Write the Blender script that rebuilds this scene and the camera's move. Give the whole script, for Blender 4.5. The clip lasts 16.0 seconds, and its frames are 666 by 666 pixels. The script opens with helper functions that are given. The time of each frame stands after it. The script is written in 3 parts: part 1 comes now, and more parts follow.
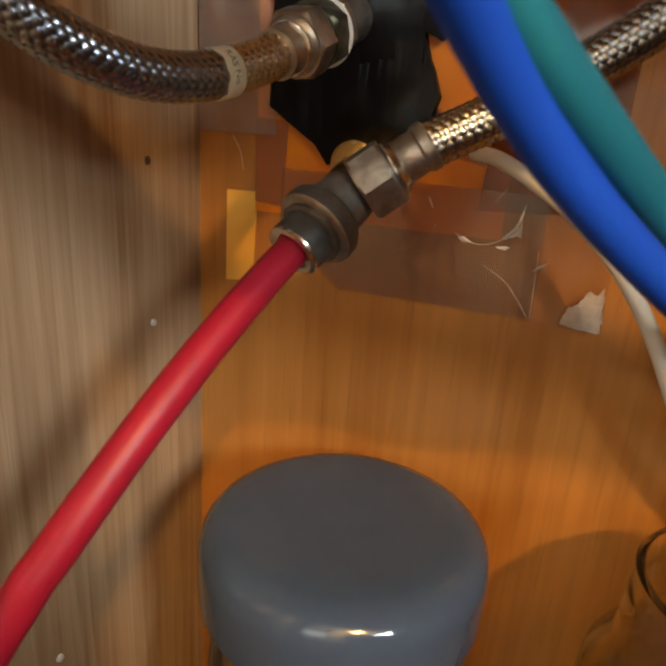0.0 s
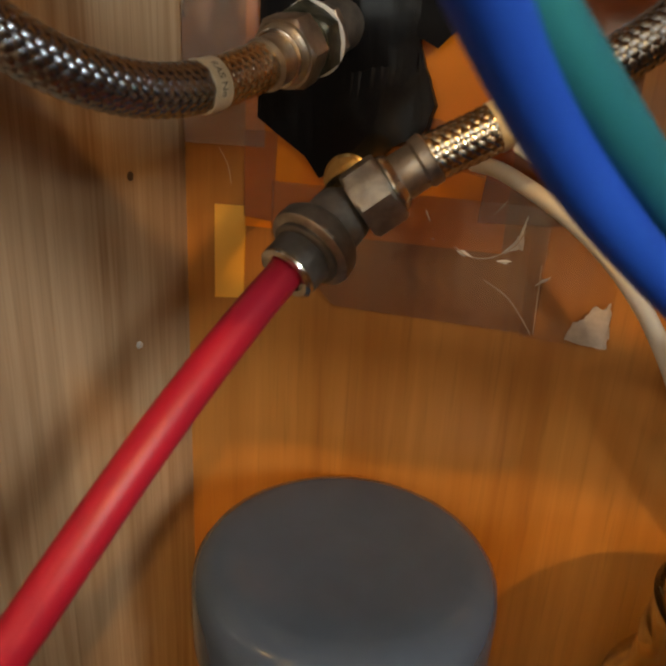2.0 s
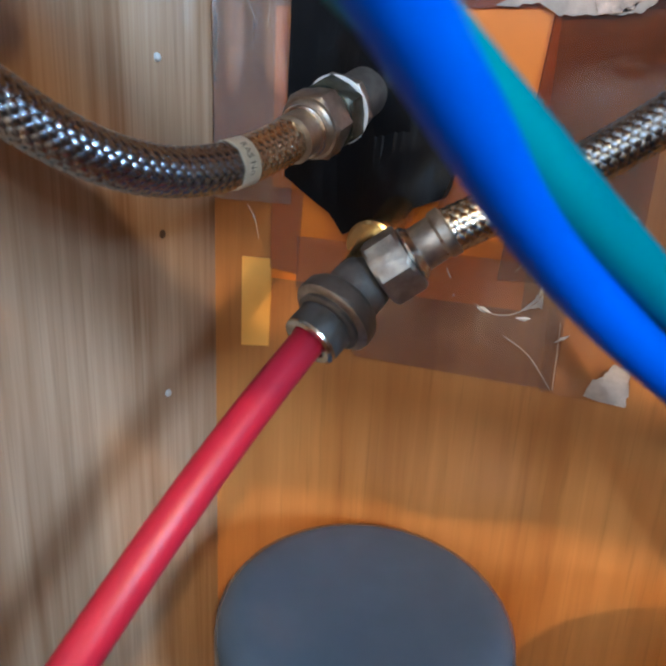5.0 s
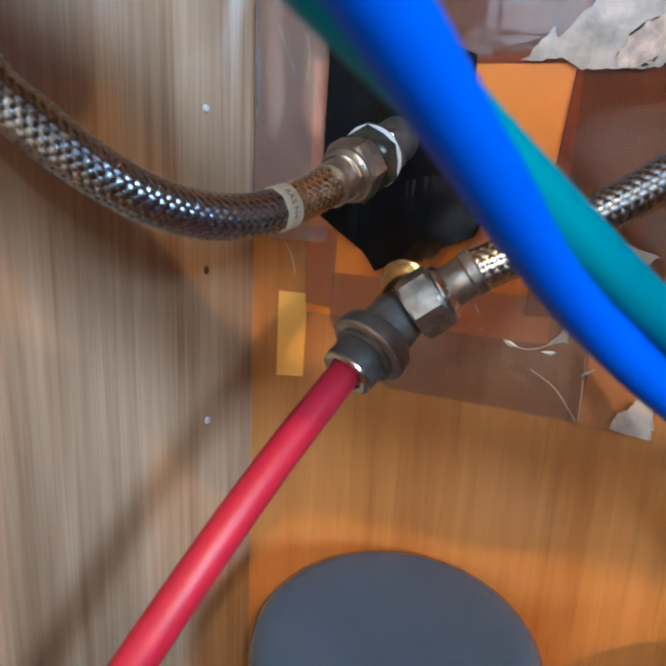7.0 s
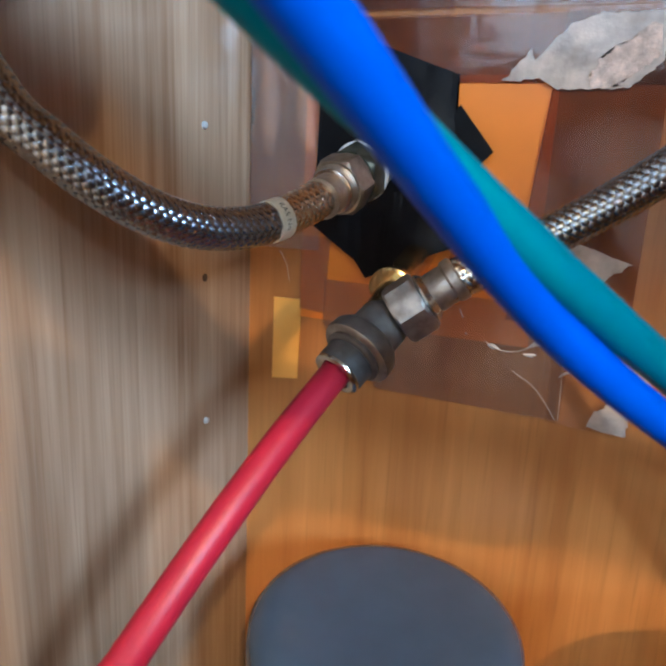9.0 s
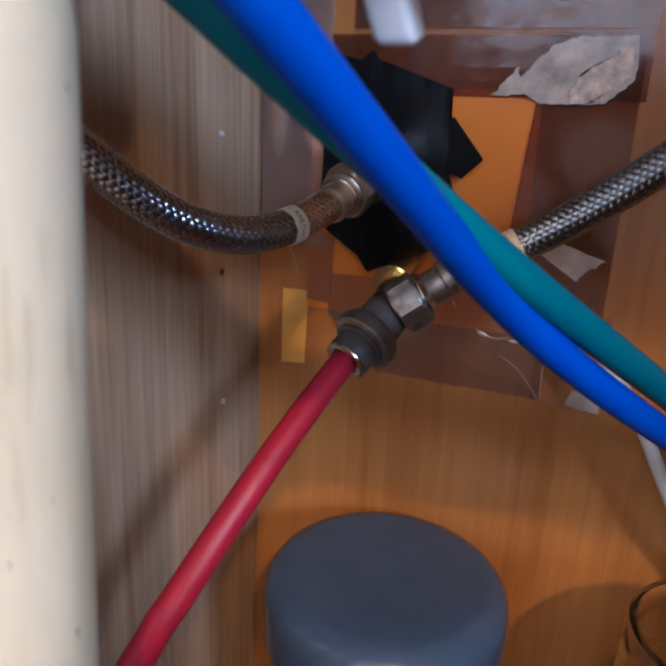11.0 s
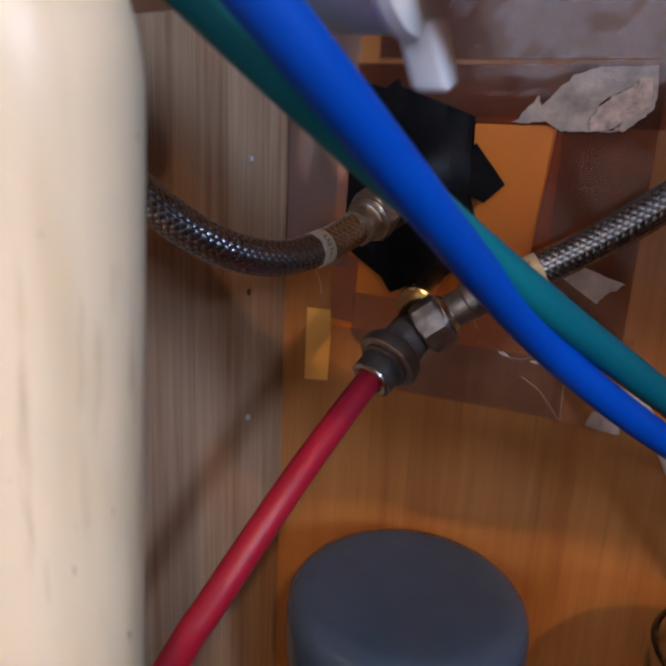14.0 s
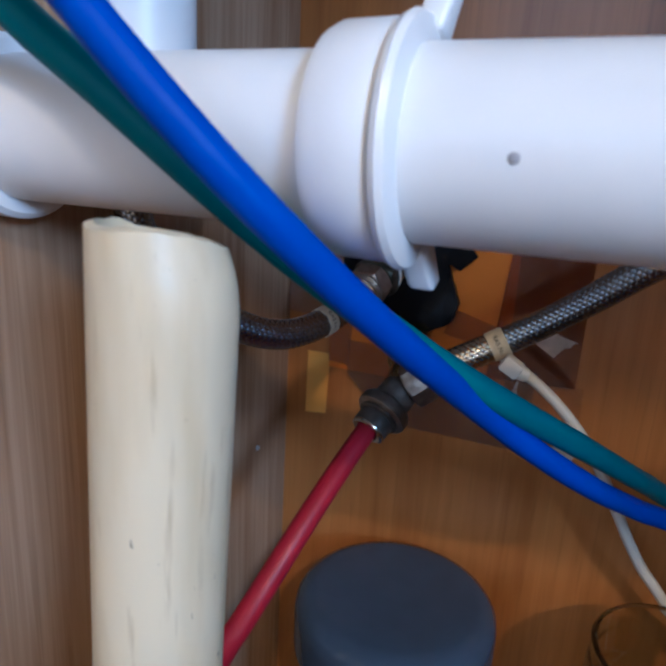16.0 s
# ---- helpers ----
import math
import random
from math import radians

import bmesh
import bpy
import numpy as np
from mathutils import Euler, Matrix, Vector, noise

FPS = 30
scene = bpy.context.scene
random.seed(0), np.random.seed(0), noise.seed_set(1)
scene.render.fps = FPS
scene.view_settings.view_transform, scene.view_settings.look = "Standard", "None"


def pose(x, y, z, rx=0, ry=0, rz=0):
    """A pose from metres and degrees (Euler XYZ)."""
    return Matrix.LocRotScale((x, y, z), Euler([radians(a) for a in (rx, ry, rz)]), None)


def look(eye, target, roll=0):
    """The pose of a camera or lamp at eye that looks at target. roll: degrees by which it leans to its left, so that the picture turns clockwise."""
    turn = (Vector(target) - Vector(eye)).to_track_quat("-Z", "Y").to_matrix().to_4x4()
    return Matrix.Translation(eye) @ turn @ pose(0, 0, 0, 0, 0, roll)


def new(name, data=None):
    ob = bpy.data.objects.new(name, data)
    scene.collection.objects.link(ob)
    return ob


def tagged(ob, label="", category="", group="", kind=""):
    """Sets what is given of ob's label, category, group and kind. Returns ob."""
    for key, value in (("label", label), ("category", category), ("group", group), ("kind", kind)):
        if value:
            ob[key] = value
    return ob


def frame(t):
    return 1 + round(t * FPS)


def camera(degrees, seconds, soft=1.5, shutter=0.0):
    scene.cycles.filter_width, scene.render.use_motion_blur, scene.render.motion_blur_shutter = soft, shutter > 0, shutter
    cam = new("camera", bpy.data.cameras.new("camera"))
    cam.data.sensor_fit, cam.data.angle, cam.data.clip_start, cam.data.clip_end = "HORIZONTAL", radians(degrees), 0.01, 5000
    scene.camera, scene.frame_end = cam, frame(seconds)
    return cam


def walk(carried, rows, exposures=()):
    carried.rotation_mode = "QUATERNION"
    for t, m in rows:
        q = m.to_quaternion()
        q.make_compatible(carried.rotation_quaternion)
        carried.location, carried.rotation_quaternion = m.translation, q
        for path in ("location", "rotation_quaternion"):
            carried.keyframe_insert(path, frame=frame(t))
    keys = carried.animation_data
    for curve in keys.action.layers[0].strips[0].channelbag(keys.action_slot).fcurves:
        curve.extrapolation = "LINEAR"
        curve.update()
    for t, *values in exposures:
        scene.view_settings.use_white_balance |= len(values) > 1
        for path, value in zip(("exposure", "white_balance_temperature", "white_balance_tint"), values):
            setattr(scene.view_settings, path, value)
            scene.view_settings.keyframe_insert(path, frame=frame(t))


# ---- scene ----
cam = camera(56.7, 16.0, soft=2.6)
PATH = [
    (0, (0.078, 0.118, 0.358), (-0.54, 1.903, -0.3), 3.9),
    (0.5, (0.07, 0.127, 0.352), (-0.431, 1.958, -0.277), 5.3),
    (1, (0.07, 0.124, 0.356), (-0.457, 1.944, -0.283), 4.7),
    (1.5, (0.072, 0.123, 0.355), (-0.508, 1.924, -0.295), 3.9),
    (2, (0.072, 0.128, 0.36), (-0.516, 1.928, -0.284), 3.1),
    (2.5, (0.074, 0.13, 0.364), (-0.57, 1.918, -0.26), 2.0),
    (3, (0.074, 0.129, 0.365), (-0.577, 1.916, -0.253), 2.4),
    (5.5, (0.073, 0.125, 0.374), (-0.613, 1.915, -0.198), 2.9),
    (6, (0.073, 0.122, 0.373), (-0.644, 1.906, -0.178), 2.5),
    (6.5, (0.074, 0.116, 0.38), (-0.681, 1.894, -0.14), 2.2),
    (7, (0.074, 0.115, 0.377), (-0.688, 1.896, -0.12), 2.7),
    (7.5, (0.077, 0.113, 0.381), (-0.697, 1.891, -0.11), 2.1),
    (8, (0.076, 0.11, 0.38), (-0.697, 1.888, -0.109), 2.7),
    (8.5, (0.078, 0.108, 0.381), (-0.688, 1.892, -0.101), 2.5),
    (8.7, (0.079, 0.107, 0.379), (-0.677, 1.897, -0.097), 2.7),
    (10.8, (0.087, 0.08, 0.39), (-0.665, 1.852, -0.155), 2.1),
    (11, (0.085, 0.079, 0.39), (-0.64, 1.862, -0.153), 2.6),
    (11.5, (0.082, 0.078, 0.386), (-0.66, 1.856, -0.153), 2.9),
    (12, (0.082, 0.078, 0.389), (-0.685, 1.852, -0.125), 2.8),
    (12.5, (0.083, 0.078, 0.386), (-0.689, 1.851, -0.125), 2.5),
    (13, (0.084, 0.075, 0.391), (-0.693, 1.849, -0.109), 2.1),
    (13.5, (0.083, 0.074, 0.39), (-0.698, 1.849, -0.102), 2.6),
    (14, (0.084, 0.072, 0.393), (-0.695, 1.846, -0.103), 2.7),
    (14.5, (0.085, 0.063, 0.396), (-0.689, 1.838, -0.104), 2.5),
    (15, (0.088, 0.052, 0.405), (-0.663, 1.833, -0.111), 2.2),
    (15.5, (0.087, 0.04, 0.423), (-0.649, 1.825, -0.097), 2.7),
    (16, (0.089, 0.033, 0.434), (-0.628, 1.822, -0.1), 3.2),
]
EXPOSURES = [(0, -0.1, 8900, 12), (1.0, 0.05, 7400, 9), (1.5, 0.1, 7400, 10), (2.0, -0.35, 9800, 12), (2.5, 0.1, 7400, 9), (3.0, 0.25, 5250, 4), (5.5, 0.5, 5500, 4), (8.5, 0.55, 5450, 3),
             (10.8, -0.4, 5500, 18), (13.5, -0.55, 5500, 20), (14.5, -1.05, 6500, 24), (15.0, -0.6, 5800, 17), (15.5, -0.6, 5350, 11), (16, -1.05, 4900, 10)]
cam.data.dof.use_dof, cam.data.dof.focus_distance, cam.data.dof.aperture_fstop = True, 0.21, 21.0
walk(cam, [(t, look(eye, target, roll)) for t, eye, target, roll in PATH], EXPOSURES)

# ---- world and lights ----
world = bpy.data.worlds.new("world")
scene.world = world
world.use_nodes = True
world.node_tree.nodes["Background"].inputs["Color"].default_value = (0.55, 0.7, 1.0, 1)
world.node_tree.nodes["Background"].inputs["Strength"].default_value = 0.12


def area_lamp(name, eye, target, width, height, power, colour):
    data = bpy.data.lights.new(name, "AREA")
    data.shape, data.size, data.size_y = "RECTANGLE", width, height
    data.energy, data.color = power, colour
    ob = new(name, data)
    ob.matrix_world = look(eye, target)
    return ob


# daylight in the two openings of the kitchen walls, and the warm bulb under the kitchen ceiling
area_lamp("window_daylight", (1.455, -0.981, 1.089), (0.0, -0.981, 1.089), 0.58, 0.42, 76.0, (0.60, 0.79, 1.0))
area_lamp("window_far", (-0.20, -2.605, 1.30), (-0.20, 0.0, 1.30), 1.36, 1.12, 26.0, (0.70, 0.84, 1.0))
bulb = bpy.data.lights.new("ceiling_bulb", "POINT")
bulb.energy, bulb.color, bulb.shadow_soft_size = 195.0, (1.0, 0.665, 0.31), 0.055
new("ceiling_bulb", bulb).location = (1.30, -1.80, 2.27)


# ---- materials ----


def material(name, colour, rough=0.5, metal=0.0, coat=0.0, bump=0.0, bump_scale=400.0, vary=0.0, vary_scale=60.0, stretch=(1, 1, 1), spec=0.5):
    m = bpy.data.materials.new(name)
    m.use_nodes = True
    nt = m.node_tree
    b = nt.nodes["Principled BSDF"]
    b.inputs["Base Color"].default_value = (*colour, 1)
    b.inputs["Roughness"].default_value = rough
    b.inputs["Metallic"].default_value = metal
    b.inputs["Coat Weight"].default_value = coat
    b.inputs["Coat Roughness"].default_value = 0.08
    b.inputs["Specular IOR Level"].default_value = spec
    co = nt.nodes.new("ShaderNodeTexCoord")
    mp = nt.nodes.new("ShaderNodeMapping")
    mp.inputs["Scale"].default_value = stretch
    nt.links.new(co.outputs["Object"], mp.inputs["Vector"])
    if vary:
        n = nt.nodes.new("ShaderNodeTexNoise")
        n.inputs["Scale"].default_value, n.inputs["Detail"].default_value = vary_scale, 6
        nt.links.new(mp.outputs["Vector"], n.inputs["Vector"])
        r = nt.nodes.new("ShaderNodeValToRGB")
        r.color_ramp.elements[0].position, r.color_ramp.elements[1].position = 0.3, 0.7
        r.color_ramp.elements[0].color = (*[c * (1 - vary) for c in colour], 1)
        r.color_ramp.elements[1].color = (*[min(1, c * (1 + vary)) for c in colour], 1)
        nt.links.new(n.outputs["Fac"], r.inputs["Fac"])
        nt.links.new(r.outputs["Color"], b.inputs["Base Color"])
    if bump:
        n = nt.nodes.new("ShaderNodeTexNoise")
        n.inputs["Scale"].default_value, n.inputs["Detail"].default_value = bump_scale, 4
        nt.links.new(mp.outputs["Vector"], n.inputs["Vector"])
        k = nt.nodes.new("ShaderNodeBump")
        k.inputs["Strength"].default_value, k.inputs["Distance"].default_value = bump, 0.001
        nt.links.new(n.outputs["Fac"], k.inputs["Height"])
        nt.links.new(k.outputs["Normal"], b.inputs["Normal"])
    return m


def wood(name, dark, light, rough, fine=1.0):
    """Veneer with upright grain: broad bands, fine streaks and pores."""
    m = bpy.data.materials.new(name)
    m.use_nodes = True
    nt = m.node_tree
    b = nt.nodes["Principled BSDF"]
    co = nt.nodes.new("ShaderNodeTexCoord")

    def streak(scale, along, detail):
        mp = nt.nodes.new("ShaderNodeMapping")
        mp.inputs["Scale"].default_value = (scale, scale, along)
        n = nt.nodes.new("ShaderNodeTexNoise")
        n.inputs["Scale"].default_value, n.inputs["Detail"].default_value, n.inputs["Distortion"].default_value = 1.0, detail, 0.4
        nt.links.new(co.outputs["Object"], mp.inputs["Vector"])
        nt.links.new(mp.outputs["Vector"], n.inputs["Vector"])
        return n.outputs["Fac"]

    broad, grain, pores = streak(45, 4, 3), streak(330 * fine, 9, 5), streak(900 * fine, 22, 2)
    mix = nt.nodes.new("ShaderNodeMath")
    mix.operation = "MULTIPLY_ADD"
    mix.inputs[1].default_value = 0.58
    nt.links.new(broad, mix.inputs[0])
    half = nt.nodes.new("ShaderNodeMath")
    half.operation = "MULTIPLY"
    half.inputs[1].default_value = 0.42
    nt.links.new(grain, half.inputs[0])
    nt.links.new(half.outputs[0], mix.inputs[2])
    r = nt.nodes.new("ShaderNodeValToRGB")
    r.color_ramp.elements[0].position, r.color_ramp.elements[1].position = 0.33, 0.66
    r.color_ramp.elements[0].color, r.color_ramp.elements[1].color = (*dark, 1), (*light, 1)
    nt.links.new(mix.outputs[0], r.inputs["Fac"])
    pr = nt.nodes.new("ShaderNodeMapRange")
    pr.inputs["From Min"].default_value, pr.inputs["From Max"].default_value = 0.28, 0.42
    pr.inputs["To Min"].default_value, pr.inputs["To Max"].default_value = 0.87, 1.0
    nt.links.new(pores, pr.inputs["Value"])
    mul = nt.nodes.new("ShaderNodeMix")
    mul.data_type, mul.blend_type = "RGBA", "MULTIPLY"
    mul.inputs["Factor"].default_value = 1.0
    nt.links.new(r.outputs["Color"], mul.inputs["A"])
    nt.links.new(pr.outputs["Result"], mul.inputs["B"])
    nt.links.new(mul.outputs["Result"], b.inputs["Base Color"])
    b.inputs["Roughness"].default_value = rough
    k = nt.nodes.new("ShaderNodeBump")
    k.inputs["Strength"].default_value, k.inputs["Distance"].default_value = 0.12, 0.0004
    nt.links.new(grain, k.inputs["Height"])
    nt.links.new(k.outputs["Normal"], b.inputs["Normal"])
    return m


def film(name, tint, rough, bump=0.3, scale=70.0, haze_part=0.045, haze_tint=(0.62, 0.52, 0.45), ior=1.42):
    """A clear or tinted plastic film: see-through, with a glossy wrinkled face."""
    m = bpy.data.materials.new(name)
    m.use_nodes = True
    nt = m.node_tree
    nt.nodes.remove(nt.nodes["Principled BSDF"])
    g = nt.nodes.new("ShaderNodeBsdfGlossy")
    g.inputs["Roughness"].default_value = rough
    t = nt.nodes.new("ShaderNodeBsdfTransparent")
    t.inputs["Color"].default_value = (*tint, 1)
    mix = nt.nodes.new("ShaderNodeMixShader")
    fr = nt.nodes.new("ShaderNodeFresnel")
    fr.inputs["IOR"].default_value = ior
    co = nt.nodes.new("ShaderNodeTexCoord")
    n = nt.nodes.new("ShaderNodeTexNoise")
    n.inputs["Scale"].default_value, n.inputs["Detail"].default_value, n.inputs["Distortion"].default_value = scale, 3, 1.2
    nt.links.new(co.outputs["Object"], n.inputs["Vector"])
    k = nt.nodes.new("ShaderNodeBump")
    k.inputs["Strength"].default_value, k.inputs["Distance"].default_value = bump, 0.0012
    nt.links.new(n.outputs["Fac"], k.inputs["Height"])
    nt.links.new(k.outputs["Normal"], g.inputs["Normal"])
    nt.links.new(k.outputs["Normal"], fr.inputs["Normal"])
    # diffuse veil paints in the film's slight haze and milky sky reflection
    haze = nt.nodes.new("ShaderNodeBsdfDiffuse")
    haze.inputs["Color"].default_value = (*haze_tint, 1)
    veil = nt.nodes.new("ShaderNodeMixShader")
    veil.inputs["Fac"].default_value = haze_part
    nt.links.new(t.outputs[0], veil.inputs[1])
    nt.links.new(haze.outputs[0], veil.inputs[2])
    nt.links.new(fr.outputs[0], mix.inputs["Fac"])
    nt.links.new(veil.outputs[0], mix.inputs[1])
    nt.links.new(g.outputs[0], mix.inputs[2])
    nt.links.new(mix.outputs[0], nt.nodes["Material Output"].inputs["Surface"])
    return m


def clear_glass(name, tint):
    m = bpy.data.materials.new(name)
    m.use_nodes = True
    b = m.node_tree.nodes["Principled BSDF"]
    b.inputs["Base Color"].default_value = (*tint, 1)
    b.inputs["Roughness"].default_value = 0.02
    b.inputs["Transmission Weight"].default_value = 1.0
    b.inputs["IOR"].default_value = 1.48
    return m


SIDE_WOOD = wood("side_veneer", (0.225, 0.122, 0.064), (0.43, 0.288, 0.184), 0.25)
BACK_WOOD = wood("back_veneer", (0.315, 0.108, 0.024), (0.46, 0.184, 0.048), 0.30, 0.7)
PLASTER = material("plaster", (0.60, 0.59, 0.57), 0.9, bump=0.2, bump_scale=90, vary=0.05)
FLOORING = material("flooring", (0.30, 0.19, 0.11), 0.5, bump=0.1, vary=0.2, vary_scale=12, stretch=(1, 8, 1))
STEEL_SHEET = material("sink_steel", (0.55, 0.55, 0.56), 0.35, 1.0, bump=0.1)
# steel tinted blue to imitate cool daylight reflected in the braid
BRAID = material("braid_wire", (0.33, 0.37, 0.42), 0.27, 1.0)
# brighter copy of the braid material, imitating warm light on the hose ends
BRAID_LIT = material("braid_lit_wire", (0.60, 0.57, 0.50), 0.24, 1.0, vary=0.1, vary_scale=300)
CORE = material("hose_core", (0.02, 0.02, 0.022), 0.7)
CHROME = material("dull_nickel", (0.38, 0.34, 0.295), 0.42, 1.0, bump=0.15, bump_scale=700, vary=0.30, vary_scale=230)
DARK_CHROME = material("tarnished_nickel", (0.145, 0.128, 0.112), 0.5, 0.7, bump=0.15, bump_scale=500, vary=0.35, vary_scale=180)
BRIGHT = material("bright_nickel", (0.62, 0.59, 0.54), 0.22, 1.0, bump=0.08, bump_scale=600, vary=0.15, vary_scale=200)
BRASS = material("brass", (0.62, 0.47, 0.24), 0.25, 1.0, bump=0.1, vary=0.15)
MARK = material("mould_mark", (0.33, 0.33, 0.36), 0.5)
PASTE = material("greasy_brass", (0.060, 0.062, 0.046), 0.42, 0.6, bump=0.4, bump_scale=350, vary=0.5, vary_scale=200)
PTFE = material("thread_tape", (0.85, 0.85, 0.83), 0.5, bump=0.3)
LABEL = material("label_paper", (0.62, 0.55, 0.40), 0.45, bump=0.1, vary=0.14, vary_scale=300)
INK = material("ink", (0.05, 0.045, 0.04), 0.6)
RED = material("red_tube", (0.265, 0.007, 0.021), 0.45, spec=0.3, bump=0.06, bump_scale=300, vary=0.08, vary_scale=40)
BLUE = material("blue_tube", (0.0005, 0.052, 0.38), 0.5, spec=0.15, bump=0.05, bump_scale=300, vary=0.06, vary_scale=40)
GREEN = material("green_tube", (0.001, 0.13, 0.165), 0.5, spec=0.2, bump=0.05, bump_scale=300, vary=0.06, vary_scale=40)
LID = material("grey_lid", (0.040, 0.064, 0.108), 0.11, bump=0.04, bump_scale=250, vary=0.05, vary_scale=60)
GLASS = clear_glass("jar_glass", (0.93, 0.97, 0.93))
WHITE_PVC = material("white_pvc", (0.80, 0.80, 0.80), 0.34, bump=0.05, bump_scale=150, vary=0.03, vary_scale=40)
WHITE_CABLE = material("white_cable", (0.72, 0.66, 0.56), 0.45, bump=0.08)
BLACK_TAPE = material("black_tape", (0.006, 0.006, 0.007), 0.42, bump=0.5, bump_scale=90, spec=0.1)
ORANGE = material("orange_card", (0.74, 0.205, 0.013), 0.4, bump=0.04, vary=0.05, vary_scale=50)
# yellow paints in the warm lamp light on this strip
YELLOW = material("lit_yellow_strip", (0.78, 0.38, 0.07), 0.5, bump=0.04, vary=0.06, vary_scale=50)
BROWN_FILM = film("brown_film", (0.80, 0.67, 0.57), 0.11, 0.25, 50.0, 0.02)
PALE_FILM = film("pale_brown_film", (0.93, 0.895, 0.875), 0.10, 0.35, 60.0)
COLLAR = material("collar_plastic", (0.045, 0.043, 0.042), 0.5, bump=0.25, bump_scale=500, vary=0.5, vary_scale=160)
CLEAR_FILM = film("clear_film", (0.95, 0.93, 0.91), 0.04, 0.5, 45.0, 0.015, ior=1.24)
# grey-white veil paints the reflections of the crumpled corner tape
SHEEN_FILM = film("sheen_film", (0.95, 0.95, 0.95), 0.16, 0.6, 60.0, 0.10, (0.66, 0.65, 0.66))
# pale facets that paint the window's glare on the tape
GLARE = material("painted_glare", (0.60, 0.53, 0.47), 0.16, coat=1.0, bump=0.5, bump_scale=180, vary=0.2, vary_scale=150)
GLINT = material("wrinkle_glint", (0.50, 0.36, 0.26), 0.15, coat=1.0)
PAPER = material("paper_and_sheen", (0.45, 0.355, 0.285), 0.5, coat=0.3, bump=0.6, bump_scale=200, vary=0.35, vary_scale=120)
PINK_PAPER = material("torn_paper_core", (0.58, 0.43, 0.34), 0.6, bump=0.8, bump_scale=350, vary=0.4, vary_scale=220)
HOLE = material("drill_hole", (0.05, 0.025, 0.012), 0.8)
# pale colour imitates the white highlight on the pins
PIN = material("glint_pin", (0.48, 0.47, 0.45), 0.3)


def aged_pvc():
    """Yellowed pipe with grime streaks and small nicks."""
    m = material("aged_pvc", (0.66, 0.58, 0.43), 0.42, bump=0.12, bump_scale=220)
    nt = m.node_tree
    b = nt.nodes["Principled BSDF"]
    co = nt.nodes.new("ShaderNodeTexCoord")

    def stain(scale, low, high):
        mp = nt.nodes.new("ShaderNodeMapping")
        mp.inputs["Scale"].default_value = scale
        n = nt.nodes.new("ShaderNodeTexNoise")
        n.inputs["Scale"].default_value, n.inputs["Detail"].default_value = 1.0, 5
        r = nt.nodes.new("ShaderNodeMapRange")
        r.inputs["From Min"].default_value, r.inputs["From Max"].default_value = low, high
        nt.links.new(co.outputs["Object"], mp.inputs["Vector"])
        nt.links.new(mp.outputs["Vector"], n.inputs["Vector"])
        nt.links.new(n.outputs["Fac"], r.inputs["Value"])
        return r.outputs["Result"]

    def mixed(fac, a, colour):
        x = nt.nodes.new("ShaderNodeMix")
        x.data_type = "RGBA"
        nt.links.new(fac, x.inputs["Factor"])
        if isinstance(a, tuple):
            x.inputs["A"].default_value = (*a, 1)
        else:
            nt.links.new(a, x.inputs["A"])
        x.inputs["B"].default_value = (*colour, 1)
        return x.outputs["Result"]

    c = mixed(stain((90, 90, 14), 0.45, 0.75), (0.67, 0.58, 0.41), (0.55, 0.45, 0.28))
    c = mixed(stain((240, 240, 26), 0.60, 0.76), c, (0.42, 0.33, 0.20))
    c = mixed(stain((330, 330, 120), 0.70, 0.74), c, (0.18, 0.15, 0.11))
    nt.links.new(c, b.inputs["Base Color"])
    return m


AGED_PVC = aged_pvc()

# ---- building helpers ----


def finish(bm, name, mat, smooth=True):
    bmesh.ops.recalc_face_normals(bm, faces=bm.faces)
    me = bpy.data.meshes.new(name)
    bm.to_mesh(me)
    bm.free()
    if smooth:
        me.shade_smooth()
        me.set_sharp_from_angle(angle=radians(38))
    for mm in (mat if isinstance(mat, (list, tuple)) else [mat]):
        me.materials.append(mm)
    return me


def part(name, bm, mat, parent=None, label="", smooth=True):
    ob = new(name, finish(bm, name, mat, smooth))
    if parent is not None:
        ob.parent = parent
    if label:
        tagged(ob, label)
    return ob


def thing(name, label, category, group="", kind=""):
    return tagged(new(name), label, category, group, kind)


def box(lo, hi, bevel=0.0, seg=2):
    bm = bmesh.new()
    bmesh.ops.create_cube(bm, size=1)
    lo, hi = Vector(lo), Vector(hi)
    for v in bm.verts:
        v.co = (lo + hi) / 2 + Vector([v.co[i] * (hi - lo)[i] for i in range(3)])
    if bevel:
        bmesh.ops.bevel(bm, geom=bm.edges[:], offset=bevel, segments=seg, affect="EDGES", profile=0.5)
    return bm


def bezier(ctrl, n):
    k = len(ctrl) - 1
    out = []
    for j in range(n + 1):
        u = j / n
        p = Vector((0, 0, 0))
        for i, c in enumerate(ctrl):
            p += math.comb(k, i) * u ** i * (1 - u) ** (k - i) * Vector(c)
        out.append(p)
    return out


def spline(points, n=10):
    """A smooth line through the points."""
    p = [Vector(q) for q in points]
    p = [2 * p[0] - p[1]] + p + [2 * p[-1] - p[-2]]
    out = []
    for i in range(1, len(p) - 2):
        a, b, c, d = p[i - 1:i + 3]
        for j in range(n):
            u = j / n
            out.append(0.5 * (2 * b + (c - a) * u + (2 * a - 5 * b + 4 * c - d) * u * u + (3 * b - a - 3 * c + d) * u ** 3))
    return out + [p[-2]]


